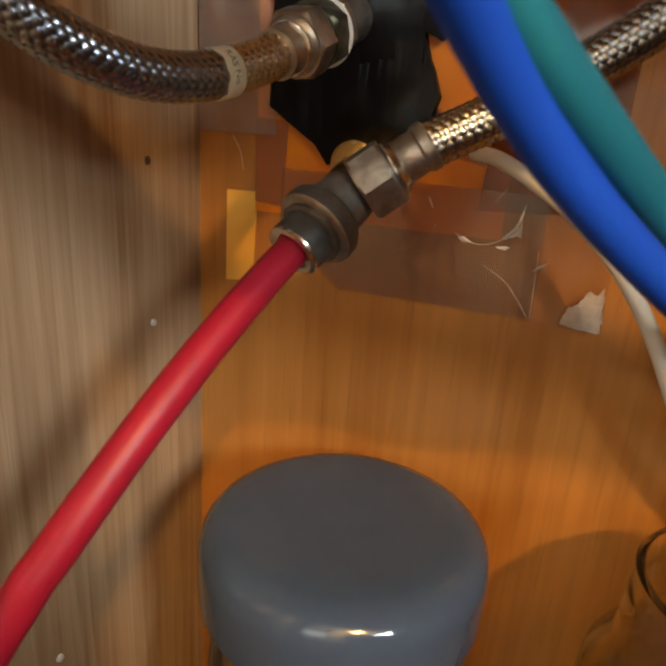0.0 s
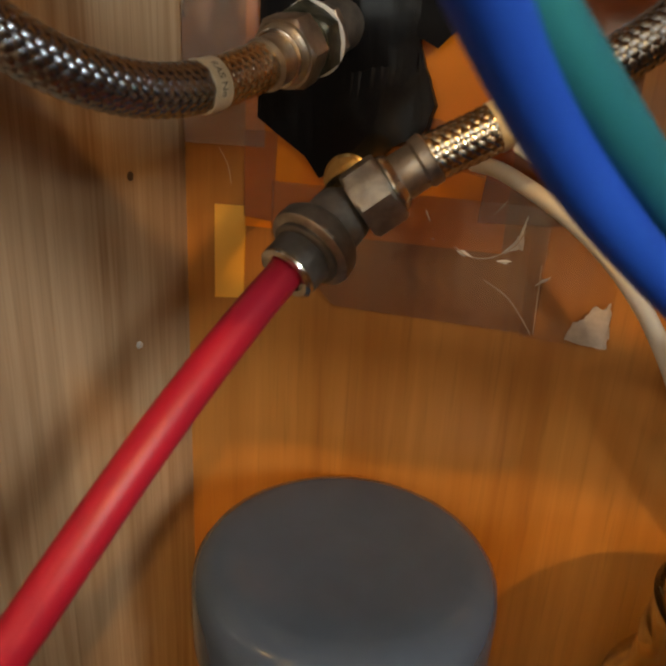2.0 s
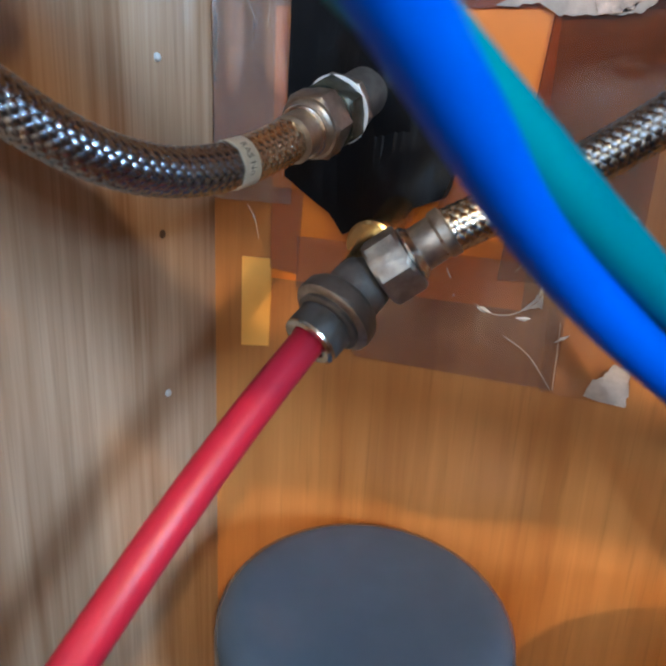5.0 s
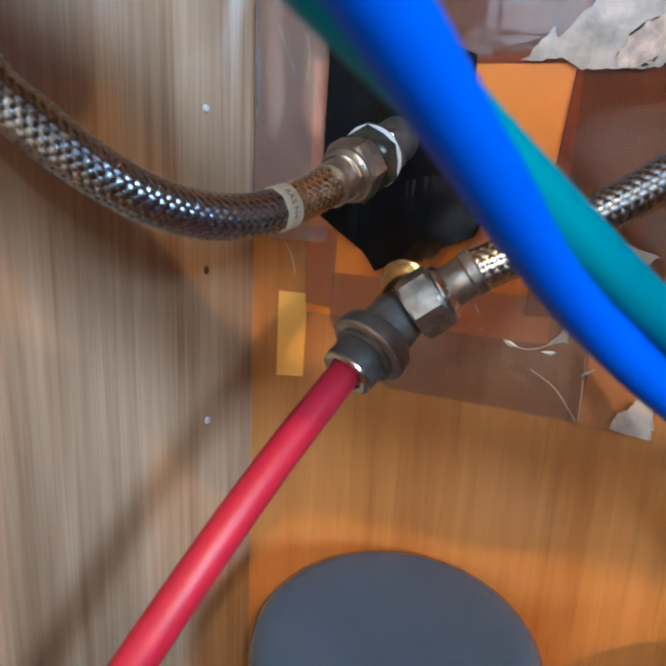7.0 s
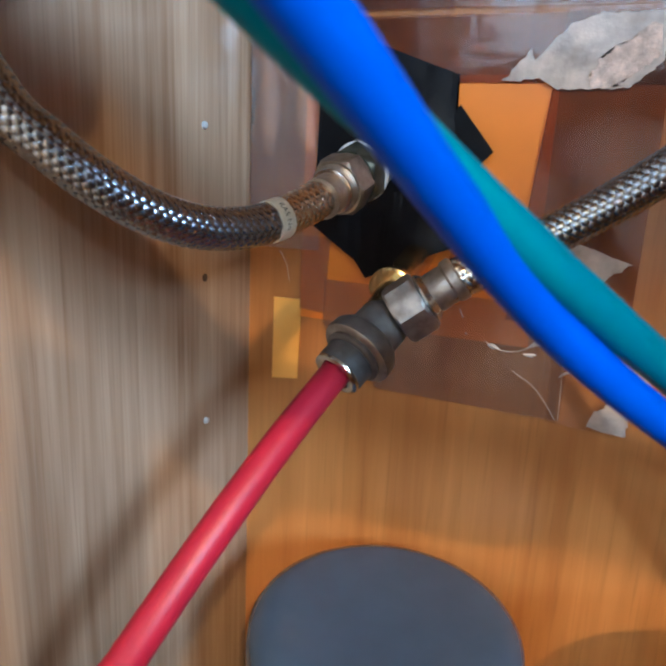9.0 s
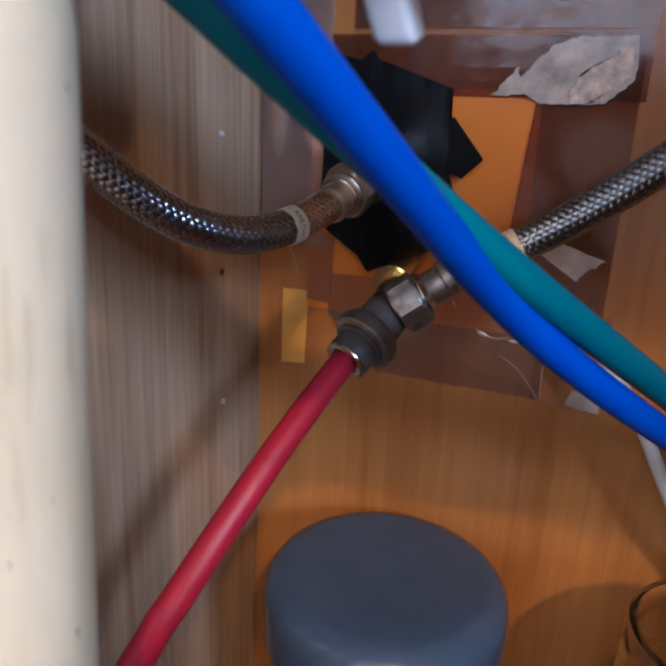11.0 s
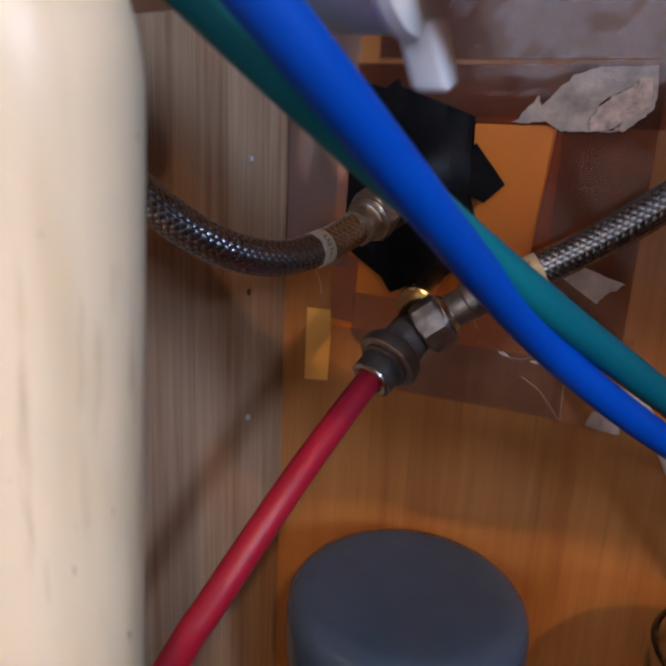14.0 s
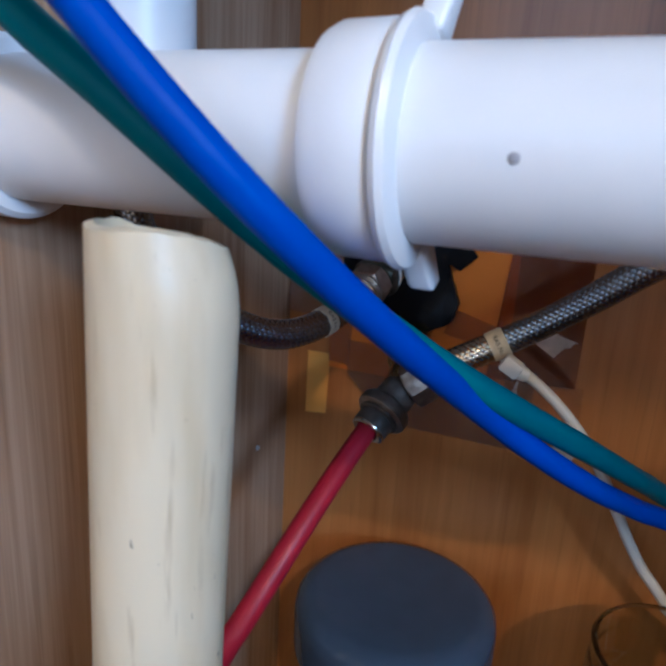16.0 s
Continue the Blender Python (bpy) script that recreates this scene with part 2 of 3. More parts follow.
def frames(line):
    """At each point of a line: the place, and two directions across it that turn as little as can be."""
    out = []
    t0 = (line[1] - line[0]).normalized()
    side = t0.orthogonal().normalized()
    for i, p in enumerate(line):
        t = (line[min(i + 1, len(line) - 1)] - line[max(i - 1, 0)]).normalized()
        side = (side - side.dot(t) * t).normalized()
        out.append((p, side, t.cross(side)))
    return out


def swept(line, radius, sides=28, caps=True, wobble=0.0):
    bm = bmesh.new()
    rings = []
    for i, (p, a, b) in enumerate(frames(line)):
        r = radius * (1 + wobble * noise.noise(p * 45))
        rings.append([bm.verts.new(p + r * (math.cos(2 * math.pi * k / sides) * a + math.sin(2 * math.pi * k / sides) * b)) for k in range(sides)])
    for r0, r1 in zip(rings, rings[1:]):
        for k in range(sides):
            bm.faces.new((r0[k], r0[(k + 1) % sides], r1[(k + 1) % sides], r1[k]))
    if caps:
        bm.faces.new(rings[0])
        bm.faces.new(rings[-1])
    return bm


def axes(start, end):
    t = (Vector(end) - Vector(start)).normalized()
    a = t.orthogonal().normalized()
    return t, a, t.cross(a)


def lathe(start, end, profile, sides=40, shape=None):
    """Turns a profile of (distance, radius) round the line from start towards end. shape(angle) scales the radius."""
    bm = bmesh.new()
    t, a, b = axes(start, end)
    rings = []
    for d, r in profile:
        rings.append([bm.verts.new(Vector(start) + d * t + r * (shape(2 * math.pi * k / sides) if shape else 1)
                                   * (math.cos(2 * math.pi * k / sides) * a + math.sin(2 * math.pi * k / sides) * b)) for k in range(sides)])
    for r0, r1 in zip(rings, rings[1:]):
        for k in range(sides):
            bm.faces.new((r0[k], r0[(k + 1) % sides], r1[(k + 1) % sides], r1[k]))
    if profile[0][1] > 1e-6:
        bm.faces.new(rings[0])
    if profile[-1][1] > 1e-6:
        bm.faces.new(rings[-1])
    bmesh.ops.remove_doubles(bm, verts=bm.verts, dist=1e-6)
    return bm


def hexnut(start, end, flat, turn=0.0):
    """A hexagon nut with chamfered corners, flat to flat."""
    bm = bmesh.new()
    t, a, b = axes(start, end)
    length = (Vector(end) - Vector(start)).length
    rings = []
    corner = flat / math.sqrt(3)
    for d, k in ((0, 0.87), (0.0009, 1.0), (length - 0.0009, 1.0), (length, 0.87)):
        ring = []
        for i in range(24):
            w = 2 * math.pi * i / 24
            r = (flat / 2) / max(math.cos((w + math.pi / 6) % (math.pi / 3) - math.pi / 6), 0.01)
            r = min(r, corner * k if k < 1 else corner * 0.985)
            ring.append(bm.verts.new(Vector(start) + d * t + r * (math.cos(w + turn) * a + math.sin(w + turn) * b)))
        rings.append(ring)
    for r0, r1 in zip(rings, rings[1:]):
        for i in range(24):
            bm.faces.new((r0[i], r0[(i + 1) % 24], r1[(i + 1) % 24], r1[i]))
    bm.faces.new(rings[0])
    bm.faces.new(rings[-1])
    return bm


def braid(line, radius, count=8, lead=0.0205, width=0.00205):
    """Two crossing sets of flat wire bundles, woven over and under along a line."""
    bm = bmesh.new()
    fr = frames(line)
    dist = [0.0]
    for p, q in zip(line, line[1:]):
        dist.append(dist[-1] + (q - p).length)
    for way in (1, -1):
        for c in range(count):
            prev = None
            for i, (p, a, b) in enumerate(fr):
                w = way * 2 * math.pi * dist[i] / lead + 2 * math.pi * c / count
                lift = 0.00024 * way * math.cos(count * dist[i] / lead * 2 * math.pi)
                t = a.cross(b)
                radial = math.cos(w) * a + math.sin(w) * b
                round_ = -math.sin(w) * a + math.cos(w) * b
                along = (t + way * round_ * (2 * math.pi * radius / lead)).normalized()
                across = radial.cross(along)
                mid = p + (radius + lift) * radial
                row = [bm.verts.new(mid + s * width / 2 * across - drop * radial) for s, drop in ((-1, 0.00016), (-0.4, 0.0), (0.4, 0.0), (1, 0.00016))]
                if prev:
                    for k in range(3):
                        bm.faces.new((prev[k], prev[k + 1], row[k + 1], row[k]))
                prev = row
    return bm


def even(line, step):
    """The same line with points at even steps."""
    out, left = [line[0]], step
    for p, q in zip(line, line[1:]):
        d = (q - p).length
        while left <= d:
            out.append(p.lerp(q, left / d))
            left += step
        left -= d
    return out


def sheet(outline, base, depth, ripple=0.0, cuts=0, seed=0.0):
    """A thin piece lying on the back panel, from its outline in x and z; base is its distance from the panel."""
    bm = bmesh.new()
    vs = [bm.verts.new((x, WALL_Y - base, z)) for x, z in outline]
    f = bm.faces.new(vs)
    bmesh.ops.triangulate(bm, faces=[f])
    if cuts:
        for _ in range(cuts):
            bmesh.ops.subdivide_edges(bm, edges=bm.edges[:], cuts=1, use_grid_fill=True)
    for v in bm.verts:
        v.co.y -= ripple * abs(noise.noise(Vector((v.co.x * 60 + seed, v.co.z * 60, seed))))
    geo = bmesh.ops.extrude_face_region(bm, geom=bm.faces[:])
    for g in geo["geom"]:
        if isinstance(g, bmesh.types.BMVert):
            g.co.y += depth
    return bm


def ragged(outline, step=0.002, rough=0.0024, seed=3.0):
    """An outline with torn edges."""
    out = []
    for (x0, z0), (x1, z1) in zip(outline, outline[1:] + outline[:1]):
        n = max(1, int(math.hypot(x1 - x0, z1 - z0) / step))
        for i in range(n):
            x, z = x0 + (x1 - x0) * i / n, z0 + (z1 - z0) * i / n
            w = rough * noise.noise(Vector((x * 500, z * 500, seed))) + rough * 0.6 * noise.noise(Vector((x * 1500, z * 1500, seed)))
            out.append((x + w, z - w * 0.7))
    return out


# ---- cabinet and room ----
WALL_X, WALL_Y, FLOOR_Z = -0.065, 0.348, 0.0
# unseen right side, front edge and top, set to shade the back panel
RIGHT_X, FRONT_Y, TOP_Z = 0.48, -0.05, 0.80


def structure(name, bm, mat, label, category):
    return tagged(part(name, bm, mat, smooth=False), label, category, kind="structure")


def pierced(lo, hi, run, near, far):
    """A wall with one window opening; run is the axis along it, near and far are the opening's corners along and up."""
    bm = bmesh.new()
    for a, b in (((lo[run], lo[2]), (near[0], hi[2])), ((far[0], lo[2]), (hi[run], hi[2])), ((near[0], lo[2]), (far[0], near[1])), ((near[0], far[1]), (far[0], hi[2]))):
        p, q = list(lo), list(hi)
        p[run], p[2], q[run], q[2] = a[0], a[1], b[0], b[1]
        piece = bpy.data.meshes.new("piece")
        block = box(p, q)
        block.to_mesh(piece)
        block.free()
        bm.from_mesh(piece)
        bpy.data.meshes.remove(piece)
    return bm


structure("wall_left", box((WALL_X - 0.016, FRONT_Y, FLOOR_Z), (WALL_X, WALL_Y, TOP_Z)), SIDE_WOOD, "cabinet side panel in streaky brown wood veneer", "panel")
structure("wall_back", box((WALL_X - 0.016, WALL_Y, FLOOR_Z), (RIGHT_X + 0.016, WALL_Y + 0.008, TOP_Z)), BACK_WOOD, "cabinet back panel in orange-brown wood veneer", "panel")
structure("wall_right", box((RIGHT_X, FRONT_Y, FLOOR_Z), (RIGHT_X + 0.016, WALL_Y, TOP_Z)), SIDE_WOOD, "far cabinet side panel in brown wood veneer", "panel")
# unseen board, added to hold back light low in the cabinet
structure("low_blocker", box((WALL_X - 0.016, FRONT_Y - 0.016, FLOOR_Z), (RIGHT_X + 0.016, FRONT_Y, 0.20)), SIDE_WOOD, "unseen low front board added to block light", "panel")
# unseen blocker that cuts the low daylight from the right
structure("daylight_blocker", box((0.17, FRONT_Y - 0.014, 0.20), (RIGHT_X + 0.016, FRONT_Y, 0.41)), SIDE_WOOD, "unseen wooden panel added to block low daylight", "panel")
# unseen blocker that keeps the bulb off the upper back panel
structure("bulb_blocker", box((WALL_X - 0.016, FRONT_Y - 0.016, 0.70), (RIGHT_X + 0.016, FRONT_Y, TOP_Z)), SIDE_WOOD, "unseen wooden rail added to cut the bulb light", "panel")
structure("floor", box((WALL_X - 0.016, FRONT_Y, FLOOR_Z - 0.016), (RIGHT_X + 0.016, WALL_Y + 0.008, FLOOR_Z)), BACK_WOOD, "cabinet bottom board in brown wood veneer", "panel")
structure("ceiling", box((WALL_X - 0.016, FRONT_Y, TOP_Z), (RIGHT_X + 0.016, WALL_Y + 0.008, TOP_Z + 0.03)), BACK_WOOD, "underside of the worktop over the cabinet", "worktop")
structure("ground", box((-2.40, -2.60, -0.14), (1.45, 0.40, -0.10)), FLOORING, "brown kitchen floor in front of the cabinet", "floor")
structure("wall_kitchen_front", pierced((-2.40, -2.65, -0.10), (1.45, -2.60, 2.40), 0, (-0.88, 0.74), (0.48, 1.86)), PLASTER, "plain plastered kitchen wall with a window opening", "wall")
structure("wall_kitchen_left", box((-2.45, -2.60, -0.10), (-2.40, 0.40, 2.40)), PLASTER, "plain plastered kitchen wall", "wall")
structure("wall_kitchen_right", pierced((1.45, -2.60, -0.10), (1.50, 0.40, 2.40), 1, (-1.28, 0.87), (-0.68, 1.31)), PLASTER, "plain plastered kitchen wall with a small window opening", "wall")
structure("wall_kitchen_back", box((-2.40, 0.40, -0.10), (1.45, 0.45, 2.40)), PLASTER, "plain plastered kitchen wall behind the cabinet", "wall")
structure("ceiling_kitchen", box((-2.45, -2.65, 2.40), (1.50, 0.45, 2.45)), PLASTER, "plain white kitchen ceiling", "ceiling")

# ---- things: pipes ----


def drain_pipe():
    """White horizontal drain with its coupling nut, lugged ring and the branch that rises behind."""
    t = thing("drain_pipe", "white plastic drain pipe running across under the sink", "pipe")
    y, z, r = 0.1635, 0.438, 0.0200
    part("pipe", lathe((0.040, y, z), (0.30, y, z), [(0, r), (0.439, r)], 64), WHITE_PVC, t)
    part("branch_pipe", lathe((-0.0640, y, z), (0.2, y, z), [(0, 0.0190), (0.102, 0.0190), (0.1090, 0.0190), (0.110, 0.0180)], 64), WHITE_PVC, t)
    nut = part("coupling_nut", lathe((0.0355, y, z), (0.2, y, z), [
        (0.0, 0.0180), (0.0, 0.0215), (0.0008, 0.0232), (0.0030, 0.0242), (0.0130, 0.0245), (0.0143, 0.0240), (0.0150, 0.0225), (0.0150, 0.0190)], 72), WHITE_PVC, t)
    part("ring", lathe((0.0506, y, z), (0.2, y, z), [
        (0.0, 0.0200), (0.0, 0.0236), (0.0006, 0.0253), (0.0020, 0.0259), (0.0034, 0.0252), (0.0041, 0.0230), (0.0044, 0.0200)], 72), WHITE_PVC, nut)
    for name, s, lean in (("lug", -1, 0.35), ("lug", 1, -0.25)):
        bm = box((-0.0018, -0.0046, -0.0010), (0.0046, 0.0046, 0.0098), 0.0014, 3)
        for v in bm.verts:
            thin = 1 - 0.35 * max(0.0, v.co.z) / 0.0098
            v.co.y, v.co.x = v.co.y * thin, v.co.x + 0.0022 * (max(0.0, v.co.z) / 0.0098) ** 2
        bm.transform(Matrix.Translation((0.0515, y, z)) @ Matrix.Rotation(lean + (math.pi if s < 0 else 0), 4, "X") @ Matrix.Translation((0, 0, 0.0232)))
        part(name, bm, WHITE_PVC, nut)
    # branch going up behind, and the flange at the bend
    part("riser_pipe", lathe((-0.0470, 0.2, 0.438), (-0.0470, 0.2, 0.655), [(0.0, 0.017), (0.21, 0.017)], 56), WHITE_PVC, t)
    part("elbow", swept(spline([(-0.0470, 0.2, 0.455), (-0.0470, 0.197, 0.440), (-0.0475, 0.180, 0.436), (-0.0478, y, z)], 8), 0.0172, 40), WHITE_PVC, t)
    part("flange", lathe((-0.063, y, z), (0.2, y, z), [(0.0, 0.019), (0.0, 0.0225), (0.0015, 0.0240), (0.006, 0.0240), (0.0075, 0.0225), (0.0075, 0.019)], 64), WHITE_PVC, t)
    bm = bmesh.new()
    bmesh.ops.create_uvsphere(bm, u_segments=14, v_segments=8, radius=0.0011)
    bm.transform(Matrix.Translation((0.0755, y - 0.0199, z - 0.0018)) @ Matrix.Diagonal((1, 0.4, 1, 1)))
    part("moulding_mark", bm, MARK, t, "small grey moulding mark")
    return t


def old_pipe():
    """Upright yellowed pipe with an open, slanted, worn rim."""
    bm = bmesh.new()
    cx, cy, r, wall, n = 0.0099, 0.1333, 0.0152, 0.0018, 72
    levels = [0.0, 0.1, 0.2, 0.3, 0.36, 0.39, 0.400, 0.404, 0.407, 0.4095, 0.4115, 1.0]
    outer, inner = [], []
    for lev in levels:
        ro, ri = [], []
        for k in range(n):
            w = 2 * math.pi * k / n
            ux, uy = math.cos(w), math.sin(w)
            rim = 0.4208 - 0.0025 * max(0.0, ux * 0.9 + uy * 0.2) ** 2 - 0.004 * max(0, uy) + 0.0006 * noise.noise(Vector((ux * 3, uy * 3, 1)))
            z = rim if lev == 1.0 else lev
            lean = 0.04 * (z - 0.36)
            worn = r - 0.0026 * (max(0.0, z - 0.4010) / 0.013) ** 2 * max(0.0, ux)
            ro.append(bm.verts.new((cx + lean + worn * ux, cy + worn * uy, z - (0.0006 if lev == 1.0 else 0))))
            ri.append(bm.verts.new((cx + lean + (worn - wall) * ux, cy + (worn - wall) * uy, z)))
        outer.append(ro)
        inner.append(ri)
    for rings in (outer, inner):
        for r0, r1 in zip(rings, rings[1:]):
            for k in range(n):
                bm.faces.new((r0[k], r0[(k + 1) % n], r1[(k + 1) % n], r1[k]))
    for a, b in ((outer[0], inner[0]), (outer[-1], inner[-1])):
        for k in range(n):
            bm.faces.new((a[k], a[(k + 1) % n], b[(k + 1) % n], b[k]))
    return tagged(part("old_pipe", bm, AGED_PVC), "upright yellowed plastic pipe with grime and an open rim", "pipe")


drain_pipe()
old_pipe()

# ---- things: tubes ----


def soft_tube(name, ctrl, tail, mat, label, head=(), radius=0.0043):
    pts = [Vector(p) for p in head] + bezier(ctrl, 10) + [Vector(p) for p in tail]
    return tagged(part(name, swept(even(spline(pts, 8), 0.0025), radius, 32, wobble=0.03), mat), label, "tube", "water filter tubes")


soft_tube("red_tube", [(0.0150, 0.2705, 0.3270), (0.0061, 0.2302, 0.3060), (0.0008, 0.2070, 0.2861), (-0.0094, 0.1913, 0.2632)],
          [(-0.021, 0.176, 0.232), (-0.030, 0.160, 0.19), (-0.034, 0.14, 0.12), (-0.03, 0.13, 0.02)], RED, "red plastic water tube pushed into a metal fitting", radius=0.0046)
soft_tube("blue_tube", [(0.0039, 0.1215, 0.4579), (0.0594, 0.1230, 0.4015), (0.0598, 0.2120, 0.3735), (0.0629, 0.2289, 0.3560), (0.0913, 0.2209, 0.3431), (0.1220, 0.2764, 0.3108)],
          [(0.15, 0.300, 0.292), (0.20, 0.315, 0.25), (0.25, 0.32, 0.17)], BLUE, "bright blue plastic water tube hanging in a curve", [(-0.045, 0.116, 0.56), (-0.028, 0.119, 0.494)], 0.0041)
soft_tube("green_tube", [(-0.0259, 0.1345, 0.4608), (0.0281, 0.1345, 0.4267), (0.0433, 0.1620, 0.3900), (0.0716, 0.2205, 0.3680), (0.1041, 0.2514, 0.3396), (0.1331, 0.3060, 0.3060)],
          [(0.16, 0.330, 0.282), (0.20, 0.334, 0.24), (0.25, 0.334, 0.16)], GREEN, "dark teal green plastic water tube beside the blue one", [(-0.058, 0.130, 0.540), (-0.049, 0.133, 0.482)])


def wrapped_text(text, size, place, radial, along, radius):
    """Flat letters bent round a hose; they run round it and stand along it."""
    cu = bpy.data.curves.new("text", "FONT")
    cu.body, cu.size = text, size
    ob = bpy.data.objects.new("text", cu)
    me = bpy.data.meshes.new_from_object(ob)
    bm = bmesh.new()
    bm.from_mesh(me)
    wide = max(v.co.x for v in bm.verts)
    side = along.cross(radial)
    for v in bm.verts:
        w = (v.co.x - wide / 2) / radius
        v.co = place + (v.co.y - size * 0.35) * along + radius * (math.cos(w) * radial + math.sin(w) * side)
    bpy.data.objects.remove(ob)
    bpy.data.curves.remove(cu)
    return bm


def braided_hose(name, line, label_at, facing, label, flip=1, steps=6):
    t = thing(name, label, "hose", "braided hoses")
    fine, line = even(line, 0.00034), even(line, 0.0011)
    part("core", swept(line, 0.00570, 24), CORE, t, "black rubber core")
    i = int(label_at / 0.0011)
    k = int(label_at / 0.00034)
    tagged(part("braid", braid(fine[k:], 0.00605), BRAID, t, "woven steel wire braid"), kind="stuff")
    tagged(part("braid_lit", braid(fine[:k + 3], 0.00615, width=0.0021), BRAID_LIT, t, "braid near the ferrule, painted brighter as if lit"), kind="stuff")
    band = line[i:i + steps]
    sleeve = part("label_band", swept(band, 0.00650, 40), LABEL, t, "cream paper label band")
    p = (band[0] + band[-1]) / 2
    along = (band[-1] - band[0]).normalized() * flip
    radial = Vector(facing) - p
    radial = (radial - radial.dot(along) * along).normalized()
    part("lettering", wrapped_text("RAS No", 0.0028, p, radial, along, 0.00655), INK, sleeve, "small dark printed letters", False)
    return t


left_line = bezier([(-0.0054, 0.2928, 0.3739), (-0.0136, 0.2637, 0.3622), (-0.0195, 0.2426, 0.3589), (-0.0336, 0.2250, 0.3721), (-0.0492, 0.2109, 0.3933)], 40)
left_line = spline([Vector((-0.0049, 0.2950, 0.3748))] + left_line[::4] + [Vector(p) for p in ((-0.0560, 0.2055, 0.412), (-0.0570, 0.204, 0.445), (-0.0560, 0.232, 0.53), (-0.05, 0.235, 0.64))], 8)
right_line = spline([Vector(p) for p in ((0.0405, 0.2883, 0.3515), (0.0615, 0.2960, 0.3635), (0.0850, 0.3005, 0.3790), (0.1077, 0.2995, 0.3971), (0.140, 0.293, 0.425), (0.165, 0.280, 0.47), (0.175, 0.27, 0.64))], 12)
braided_hose("braided_hose", left_line, 0.0225, (0.075, 0.11, 0.38), "steel braided water hose bending from the wall fitting", -1)
braided_hose("braided_hose", right_line, 0.0205, (0.085, 0.06, 0.40), "steel braided water hose leading off the tee fitting", 1, 8)


# ---- things: fittings ----
def along_line(a, b, d):
    a, b = Vector(a), Vector(b)
    return a + (b - a).normalized() * d


def wall_fitting():
    """Stub from the wall with thread tape, locknut, hose nut and crimp sleeve."""
    t = thing("wall_fitting", "nickel plated hose nut on a taped stub in the back panel", "fitting")
    a, b = (0.0030, 0.352, 0.3960), (-0.0050, 0.2905, 0.3732)
    L = (Vector(b) - Vector(a)).length
    f = lambda d: along_line(a, b, d)
    part("stub", lathe(f(0), b, [(0, 0.0082), (0.045, 0.0082)], 32), DARK_CHROME, t, "tarnished threaded stub")
    part("back_nut", hexnut(f(0.0318), f(0.0362), 0.0190, 0.5), CHROME, t, "nickel nut against the taped wall")
    part("thread_tape", lathe(f(0.0362), b, [(0, 0.0090), (0.0002, 0.0107), (0.0011, 0.0109), (0.0016, 0.0090)], 40), PTFE, t, "white thread tape")
    part("locknut", hexnut(f(0.0378), f(0.0458), 0.0200, 0.2), PASTE, t, "dark grease-stained locknut")
    part("hose_nut", hexnut(f(0.0458), f(0.0552), 0.0186, 0.75), CHROME, t)
    part("nut_shoulder", lathe(f(0.0550), b, [(0, 0.0086), (0.0006, 0.0084), (0.0014, 0.0072), (0.0022, 0.0070)], 40), CHROME, t)
    part("crimp_ring", lathe(f(0.0570), b, [(0, 0.0066), (0.0003, 0.0076), (0.0014, 0.0078), (0.0019, 0.0070)], 40), BRIGHT, t, "bright crimp ring")
    part("neck", lathe(f(0.0586), b, [(0, 0.0068), (0.0040, 0.0067), (0.0050, 0.0070), (0.0066, 0.0070), (0.0069, 0.0052)], 40), CHROME, t)
    return t


